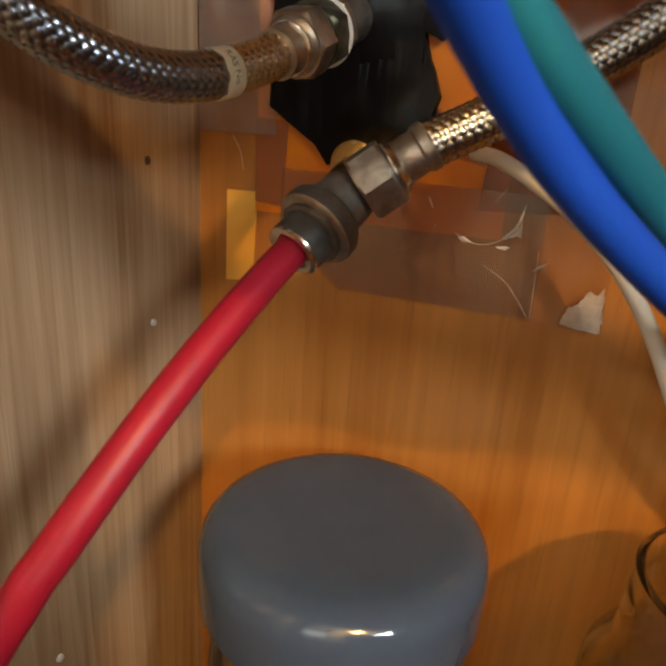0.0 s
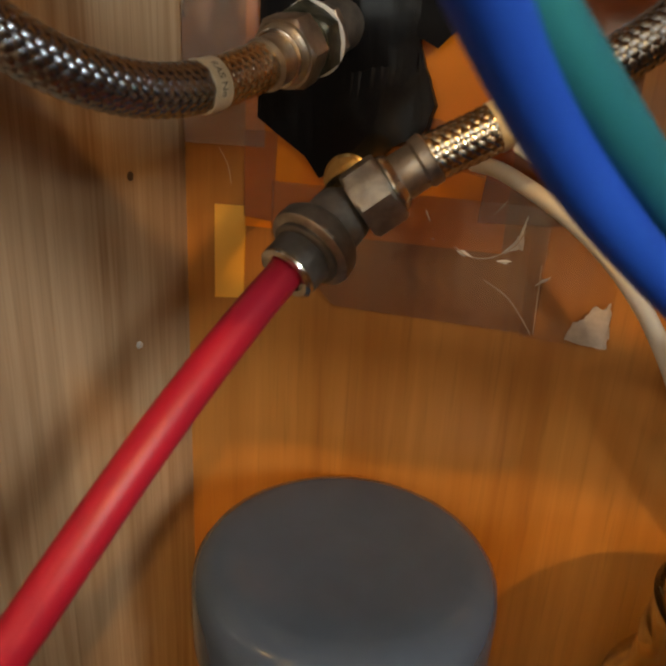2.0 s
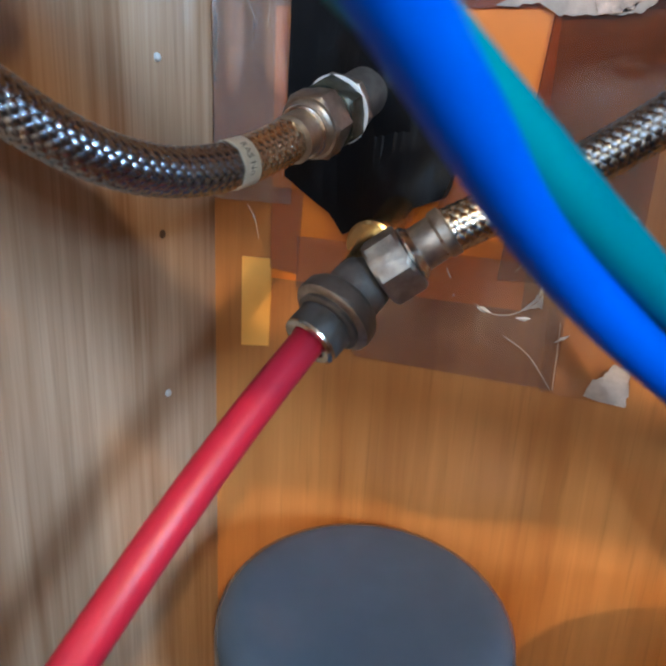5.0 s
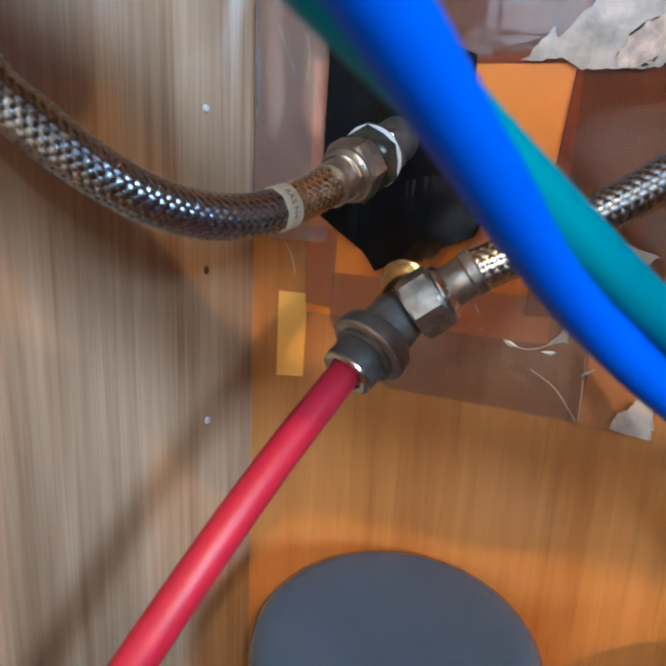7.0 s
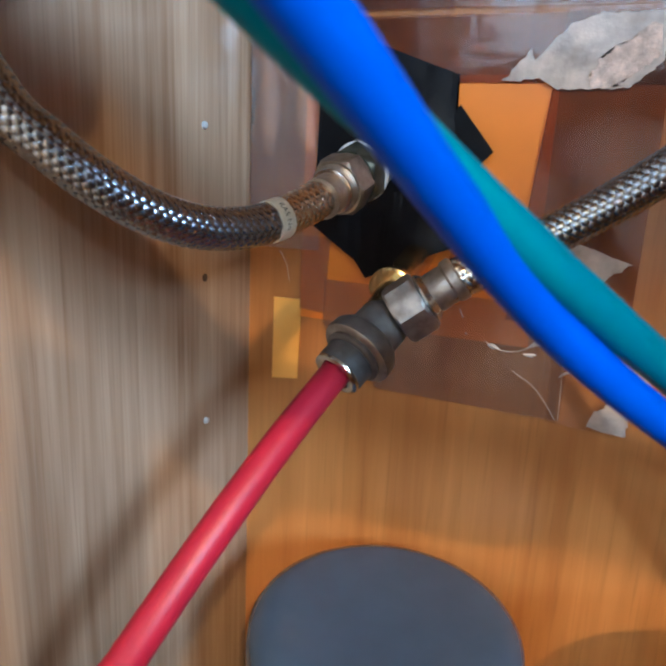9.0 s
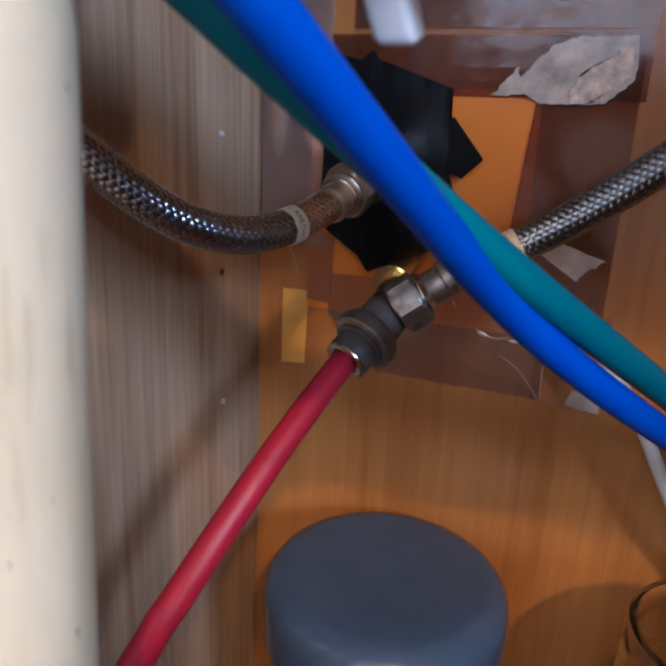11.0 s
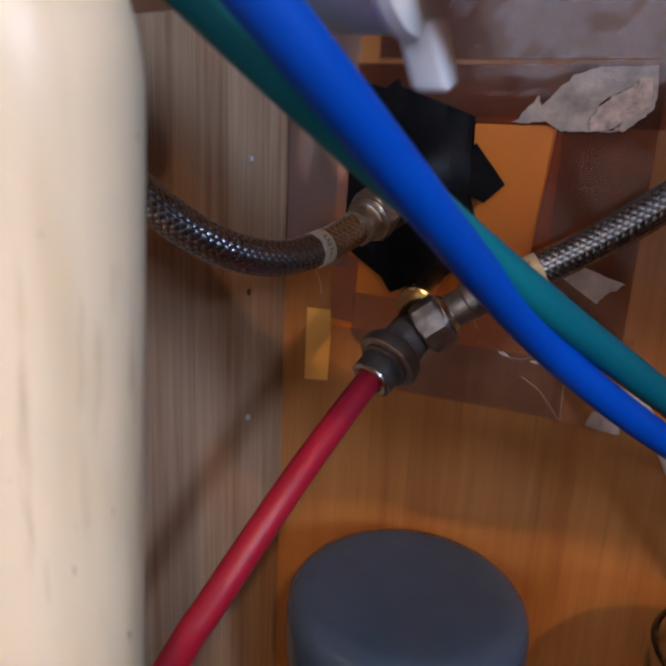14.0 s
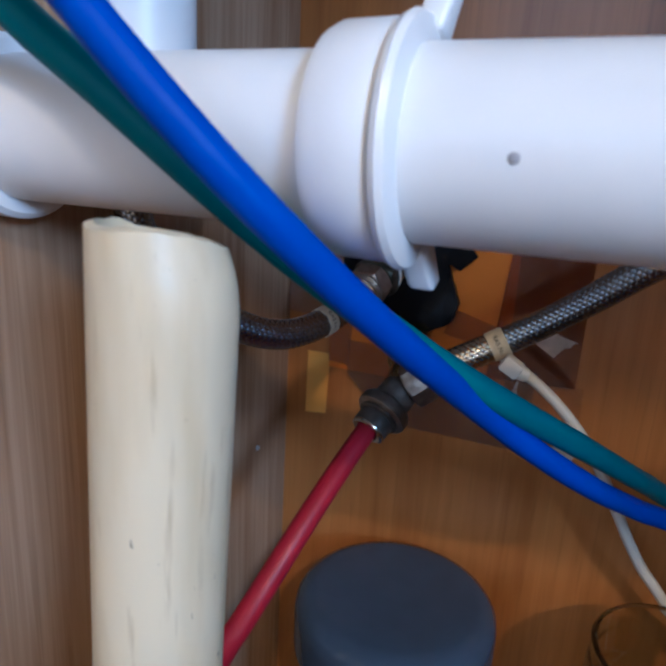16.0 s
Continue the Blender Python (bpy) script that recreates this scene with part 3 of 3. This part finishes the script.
def tee_fitting():
    """Branch fitting: hose nut and crimp on one arm, push-in collar for the tube on another, brass stub to the wall."""
    t = thing("tee_fitting", "tarnished nickel tee joining the hose and the red tube", "fitting")
    c, h = Vector((0.0215, 0.2828, 0.3362)), Vector((0.0420, 0.2890, 0.3525))
    f = lambda d: along_line(c, h, d)
    part("body", lathe(f(-0.0070), h, [(0, 0.0040), (0.0008, 0.0068), (0.0035, 0.0078), (0.0070, 0.0080), (0.0105, 0.0074), (0.0120, 0.0066)], 40), DARK_CHROME, t)
    part("hose_nut", hexnut(f(0.0058), f(0.0158), 0.0178, 0.87), CHROME, t, "worn nickel hexagon nut")
    part("shoulder", lathe(f(0.0157), h, [(0, 0.0064), (0.0004, 0.0078), (0.0012, 0.0080), (0.0028, 0.0066)], 40), BRIGHT, t, "bright rounded shoulder")
    part("crimp_sleeve", lathe(f(0.0182), h, [(0, 0.0060), (0.0004, 0.0063), (0.0062, 0.0062), (0.0070, 0.0069), (0.0096, 0.0070), (0.0102, 0.0060)], 40), CHROME, t, "nickel crimp sleeve")
    e = Vector((0.0142, 0.2655, 0.3241))
    s = Vector((0.0214, 0.2835, 0.3366))
    g = lambda d: along_line(s, e, d)
    n = (e - s).length
    part("stem", lathe(g(-0.0055), e, [(0, 0.0025), (0.0008, 0.0060), (0.0035, 0.0080), (0.0070, 0.0084), (0.0140, 0.0084)], 44), DARK_CHROME, t)
    part("collar_base", lathe(g(0.0066), e, [(0, 0.0080), (0.0012, 0.0104), (0.0030, 0.0116), (0.0062, 0.0118), (0.0070, 0.0116)], 44), DARK_CHROME, t, "broad tarnished collar")
    part("collar_face", lathe(g(0.0136), e, [(0, 0.0116), (0.0006, 0.0110), (0.0010, 0.0078)], 44), CHROME, t, "lighter nickel collar face")
    part("washer_ring", lathe(g(0.0142), e, [(0, 0.0078), (0.0002, 0.0092), (0.0014, 0.0094), (0.0019, 0.0088), (0.0020, 0.0075)], 44), DARK_CHROME, t)
    part("collar_sleeve", lathe(g(0.0160), e, [(0, 0.0076), (0.0005, 0.0082), (0.0012, 0.0079), (n - 0.0172, 0.0079), (n - 0.0168, 0.0076)], 44), COLLAR, t, "dark grey push-in sleeve")
    part("release_ring", lathe(g(n - 0.0010), e, [(0, 0.0058), (0.0, 0.0076), (0.0006, 0.0079), (0.0013, 0.0077), (0.0018, 0.0066), (0.0014, 0.0052), (0.0002, 0.0050)], 44), BRIGHT, t, "shiny release ring")
    part("wall_stub", lathe((0.0195, 0.2850, 0.3385), (0.0150, 0.3520, 0.3560), [(0, 0.0060), (0.067, 0.0060)], 32), BRASS, t, "brass stub")
    part("stub_flange", lathe((0.0168, 0.3040, 0.3440), (0.0150, 0.3520, 0.3560), [(0, 0.0062), (0, 0.0072), (0.0008, 0.0080), (0.0030, 0.0080), (0.0040, 0.0072), (0.0040, 0.0062)], 40), BRASS, t, "bright brass flange")
    return t


wall_fitting()
tee_fitting()

# ---- things: white sensor lead ----
clip = thing("cable_clip", "small white plastic clip round the braided hose", "clip")
bm = box((-0.0042, -0.0036, -0.0034), (0.0042, 0.0036, 0.0034), 0.0010)
bm.transform(Matrix.Translation((0.0678, 0.2850, 0.3570)) @ Matrix.Rotation(radians(30), 4, "Y"))
part("block", bm, WHITE_CABLE, clip)
part("socket", lathe((0.0700, 0.2862, 0.3550), (0.0760, 0.2900, 0.3520), [(0, 0.0026), (0.0006, 0.0031), (0.0040, 0.0031), (0.0046, 0.0027)], 24), WHITE_CABLE, clip)
cable_line = spline([(0.0480, 0.3380, 0.3500)] + bezier([(0.0590, 0.3290, 0.3480), (0.1182, 0.3184, 0.3209), (0.1131, 0.3204, 0.2801), (0.1476, 0.3308, 0.2399)], 8) + [(0.170, 0.336, 0.205), (0.19, 0.335, 0.12), (0.2, 0.33, 0.004)], 8)
tagged(part("white_cable", swept(even(cable_line, 0.003), 0.0026, 20), WHITE_CABLE), "thin white plastic cable hanging from the clip", "cable")

# ---- things: jars ----


def big_jar():
    cx, cy, r, z = 0.0263, 0.2945, 0.0508, 0.2270
    t = thing("lidded_jar", "glass jar closed with a dark grey plastic lid", "jar")
    t.location = (cx, cy, 0)
    R = 0.0500
    part("glass_body", lathe((0, 0, 0.0005), (0, 0, 1), [
        (0.0, 0.0), (0.0, R - 0.004), (0.003, R), (0.130, R), (0.160, R - 0.002), (0.176, 0.0465), (0.188, 0.0425), (0.214, 0.0420), (0.214, 0.0395), (0.188, 0.0400), (0.176, 0.0437), (0.158, R - 0.006), (0.130, R - 0.004), (0.006, R - 0.004), (0.006, 0.0)], 72), GLASS, t, "clear thick glass")
    part("lid", lathe((0, 0, z - 0.0300), (0, 0, 1), [
        (0.0, 0.0435), (0.0, r - 0.0012), (0.0010, r - 0.0002), (0.0180, r), (0.0235, r - 0.0008), (0.0265, r - 0.0030), (0.0285, r - 0.0066), (0.0294, r - 0.0110), (0.0288, 0.030), (0.0284, 0.018), (0.0283, 0.0)], 96), LID, t, "smooth dark grey plastic lid")
    return t


def open_jar():
    t = thing("open_jar", "small empty clear glass jar without lid", "jar")
    t.location = (0.1495, 0.2860, 0)
    z, r = 0.2440, 0.0330
    part("glass_body", lathe((0, 0, 0.0005), (0, 0, 1), [
        (0.0, 0.0), (0.0, 0.040), (0.004, 0.043), (z - 0.060, 0.043), (z - 0.040, 0.0415), (z - 0.028, r + 0.002), (z - 0.022, r + 0.0008), (z - 0.017, r + 0.0016), (z - 0.012, r + 0.0006), (z - 0.004, r),
        (z - 0.0015, r + 0.0006), (z, r - 0.0006), (z - 0.0012, r - 0.0018), (z - 0.022, r - 0.0014), (z - 0.028, r - 0.0004), (z - 0.040, 0.0393), (z - 0.060, 0.0408), (0.008, 0.0408), (0.006, 0.0)], 64), GLASS, t)
    return t


big_jar()
open_jar()

# ---- things: what is stuck to the back panel ----


def stuck(name, outline, base, depth, mat, label, category, ripple=0.0, cuts=0, seed=0.0, smooth=True):
    return tagged(part(name, sheet(outline, base, depth, ripple, cuts, seed), mat, smooth=smooth), label, category)


stuck("orange_card", [(-0.0385, 0.3200), (0.0600, 0.3200), (0.0600, 0.4195), (-0.0385, 0.4195)], 0.0006, 0.0006, ORANGE, "orange card covering a hole in the back panel", "card", smooth=False)
stuck("lit_yellow_strip", [(-0.0521, 0.2890), (-0.0392, 0.2905), (-0.0380, 0.3276), (-0.0519, 0.3273)], 0.0006, 0.0006, YELLOW, "yellow strip on the back panel, coloured as if lit", "card", smooth=False)
FILM = "brown see-through packing tape on the orange card"
stuck("packing_tape", [(-0.030, 0.4183), (0.0590, 0.4162), (0.0965, 0.4150), (0.0965, 0.4378), (-0.030, 0.4420)], 0.0012, 0.0002, BROWN_FILM, FILM, "tape", 0.0003, 3, 1)
stuck("packing_tape", [(0.0515, 0.3380), (0.0584, 0.4165), (0.0600, 0.4400), (0.0945, 0.4400), (0.0940, 0.3320), (0.0505, 0.3300)], 0.0017, 0.0002, BROWN_FILM, FILM, "tape", 0.0003, 3, 2)
stuck("packing_tape", [(-0.0265, 0.3383), (0.0750, 0.3372), (0.0750, 0.2932), (0.0002, 0.2932), (-0.0265, 0.3190)], 0.0022, 0.0002, PALE_FILM, FILM, "tape", 0.0003, 3, 3)
stuck("packing_tape", [(-0.0385, 0.3240), (-0.0264, 0.3230), (-0.0250, 0.3560), (-0.0385, 0.3560)], 0.0012, 0.0002, PALE_FILM, FILM, "tape", 0.0002, 2, 4)
stuck("packing_tape", [(0.0260, 0.3500), (0.0510, 0.3450), (0.0540, 0.3570), (0.0300, 0.3640)], 0.0012, 0.0002, PALE_FILM, FILM, "tape", 0.0002, 2, 5)
# this strip also darkens the panel where the drain pipe shades it
stuck("packing_tape", [(-0.0200, 0.4440), (0.0965, 0.4402), (0.0965, 0.4780), (-0.0200, 0.4780)], 0.0012, 0.0002, BROWN_FILM, "brown see-through tape high on the back panel, also standing in for shade", "tape", 0.0003, 3, 9)
stuck("clear_tape", [(-0.0640, 0.3500), (-0.0300, 0.3500), (-0.0290, 0.4700), (-0.0640, 0.4700)], 0.0016, 0.0002, SHEEN_FILM, "crumpled clear tape over the panel corner", "tape", 0.0030, 4, 6)
stuck("clear_tape", [(0.0700, 0.2925), (0.0985, 0.2920), (0.0980, 0.3330), (0.0690, 0.3330)], 0.0030, 0.0002, CLEAR_FILM, "crumpled clear tape along the brown tape", "tape", 0.0012, 4, 7)
stuck("clear_tape", [(-0.020, 0.4400), (0.0965, 0.4375), (0.0965, 0.4720), (-0.020, 0.4720)], 0.0022, 0.0002, CLEAR_FILM, "glossy clear tape above the brown tape", "tape", 0.0020, 4, 8)
stuck("paper_and_sheen", ragged([(0.0402, 0.4169), (0.0494, 0.4276), (0.0507, 0.4237), (0.0619, 0.4352), (0.0711, 0.4379), (0.0907, 0.4377), (0.0920, 0.4272), (0.0911, 0.4219), (0.0819, 0.4140), (0.0590, 0.4140), (0.0527, 0.4179), (0.0463, 0.4167)], 0.0010, 0.0010), 0.0022, 0.0003, PAPER, "torn whitish paper remnant on tape, the lowest one a painted sheen", "paper")
stuck("paper_and_sheen", ragged([(0.0665, 0.3563), (0.0716, 0.3618), (0.0802, 0.3593), (0.0846, 0.3575), (0.0918, 0.3554), (0.0864, 0.3516), (0.0815, 0.3465), (0.0730, 0.3518)], 0.0010, 0.0009, 8.0), 0.0022, 0.0003, PAPER, "torn whitish paper remnant on tape, the lowest one a painted sheen", "paper")
# lowest patch paints the clear tape's white sheen in paper colour
stuck("paper_and_sheen", ragged([(0.0845, 0.2940), (0.0900, 0.2927), (0.0985, 0.2922), (0.0983, 0.3010), (0.0975, 0.3085), (0.0950, 0.3058), (0.0925, 0.3072), (0.0900, 0.3018), (0.0868, 0.3002)], 0.0010, 0.0007, 12.0), 0.0044, 0.0003, PAPER, "torn whitish paper remnant on tape, the lowest one a painted sheen", "paper")


# thin pale ridges that paint highlights along the wrinkles of the tape
def glint_line(points, radius, parent):
    part("glint_line", swept(spline([(x, WALL_Y - 0.0042, z) for x, z in points], 8), radius, 8), GLINT, parent, "pale ridge painting the highlight along a tape wrinkle")


stuck("paper_and_sheen", ragged([(0.0698, 0.4140), (0.0778, 0.4145), (0.0846, 0.4195), (0.0902, 0.4245), (0.0896, 0.4335), (0.0859, 0.4345), (0.0810, 0.4300), (0.0735, 0.4250), (0.0692, 0.4185)], 0.0007, 0.0013, 21.0), 0.0025, 0.0003, PINK_PAPER, "pinkish torn paper layer over the larger paper remnant", "paper")


glint_host = bpy.data.objects["clear_tape.001"]
glint_line([(0.0738, 0.3185), (0.0742, 0.3050), (0.0745, 0.2940)], 0.00013, glint_host)
glint_line([(0.0555, 0.3110), (0.0640, 0.3060), (0.0700, 0.2990), (0.0735, 0.2940)], 0.00016, glint_host)
glint_line([(0.0440, 0.3215), (0.0500, 0.3185), (0.0570, 0.3190), (0.0640, 0.3235), (0.0672, 0.3290)], 0.00020, glint_host)
glint_line([(0.0330, 0.3330), (0.0345, 0.3300), (0.0350, 0.3295)], 0.00028, glint_host)
glint_line([(0.0565, 0.3340), (0.0585, 0.3365), (0.0600, 0.3385)], 0.00016, glint_host)
glint_line([(0.0362, 0.3236), (0.0368, 0.3230)], 0.00040, glint_host)


def glare_facet(outline, lift, parent):
    """A lifted facet in a pale colour that paints window glare: flat on the panel along one side, raised on the other.
    """
    bm = bmesh.new()
    vs = [bm.verts.new((x, WALL_Y - 0.0036 - lift * i / len(outline), z)) for i, (x, z) in enumerate(outline)]
    mid = bm.verts.new((sum(p[0] for p in outline) / len(outline), WALL_Y - 0.0040 - lift, sum(p[1] for p in outline) / len(outline)))
    for a, b in zip(vs, vs[1:] + vs[:1]):
        bm.faces.new((a, b, mid))
    geo = bmesh.ops.extrude_face_region(bm, geom=bm.faces[:])
    for g in geo["geom"]:
        if isinstance(g, bmesh.types.BMVert):
            g.co.y += 0.0002
    part("glare_facet", bm, GLARE, parent, "pale facet painting window glare on the tape", smooth=False)


glare_facet(ragged([(0.0672, 0.3345), (0.0668, 0.3290), (0.0672, 0.3222), (0.0655, 0.3228), (0.0600, 0.3204), (0.0632, 0.3238), (0.0652, 0.3275)], 0.0008, 0.0004, 2.0), 0.0006, glint_host)
glare_facet(ragged([(0.0450, 0.3200), (0.0475, 0.3205), (0.0505, 0.3185), (0.0480, 0.3182), (0.0462, 0.3190)], 0.0006, 0.0006, 4.0), 0.0004, glint_host)
glare_facet(ragged([(0.0588, 0.3178), (0.0610, 0.3188), (0.0640, 0.3186), (0.0618, 0.3172)], 0.0006, 0.0005, 6.0), 0.0004, glint_host)
glare_facet([(0.0725, 0.3108), (0.0745, 0.3132), (0.0775, 0.3146), (0.0760, 0.3128)], 0.0004, glint_host)
corner_host = bpy.data.objects["clear_tape"]
glint_line([(-0.0475, 0.3490), (-0.0440, 0.3430), (-0.0425, 0.3360)], 0.00014, corner_host)
glint_line([(-0.0530, 0.4320), (-0.0475, 0.4200), (-0.0450, 0.4150)], 0.00012, corner_host)
glint_line([(-0.0400, 0.4280), (-0.0390, 0.4200), (-0.0400, 0.4120)], 0.00014, corner_host)


def black_wrap():
    """Black tape pressed round the stubs, crumpled, with a loose flap."""
    t = thing("black_tape", "crumpled black electrical tape round the pipe stubs", "tape")
    main = ragged([(-0.0312, 0.4350), (-0.0160, 0.4310), (-0.0105, 0.4350), (-0.0085, 0.4315), (0.0242, 0.4197), (0.0215, 0.4040), (0.0240, 0.3900), (0.0330, 0.3670), (0.0300, 0.3570), (0.0120, 0.3500), (-0.0073, 0.3408), (-0.0130, 0.3480),
                   (-0.0238, 0.3548), (-0.0322, 0.3606), (-0.0300, 0.3700), (-0.0300, 0.3960)], 0.003, 0.0006)
    bm = sheet(main, 0.0032, 0.0024, 0.0, 3)
    for v in bm.verts:
        d = min(math.hypot(v.co.x - 0.003, v.co.z - 0.394), math.hypot(v.co.x - 0.016, v.co.z - 0.356))
        if v.co.y < WALL_Y - 0.002:
            v.co.y -= 0.012 * math.exp(-(d / 0.016) ** 2) + 0.0010 * abs(noise.noise(v.co * 90))
    part("wrap", bm, BLACK_TAPE, t)
    part("flap", sheet(ragged([(0.0265, 0.4088), (0.0401, 0.3923), (0.0317, 0.3843), (0.0140, 0.3930)], 0.003, 0.0004), 0.0046, 0.0004, 0.002, 3, 5.0), BLACK_TAPE, t)
    return t


black_wrap()

# ---- things: shelf pins and holes of the side panel ----
for y, z, mat, name, label in ((0.3125, 0.398, PIN, "shelf_pin", "small pin in the side panel, pale to imitate a highlight"), (0.3125, 0.339, HOLE, "pin_hole", "small drilled pin hole in the side panel"),
                               (0.3125, 0.277, PIN, "shelf_pin", "small pin in the side panel, pale to imitate a highlight"), (0.2505, 0.1654, PIN, "shelf_pin", "small pin in the side panel, pale to imitate a highlight")):
    tagged(part(name, lathe((WALL_X - 0.001, y, z), (WALL_X + 0.01, y, z), [(0, 0.0013), (0.0012, 0.0015), (0.0020, 0.0012), (0.0024, 0.0005)] if mat is PIN else [(0, 0.0016), (0.0013, 0.0016), (0.0014, 0.0013)], 20), mat), label, "pin", "shelf pins")
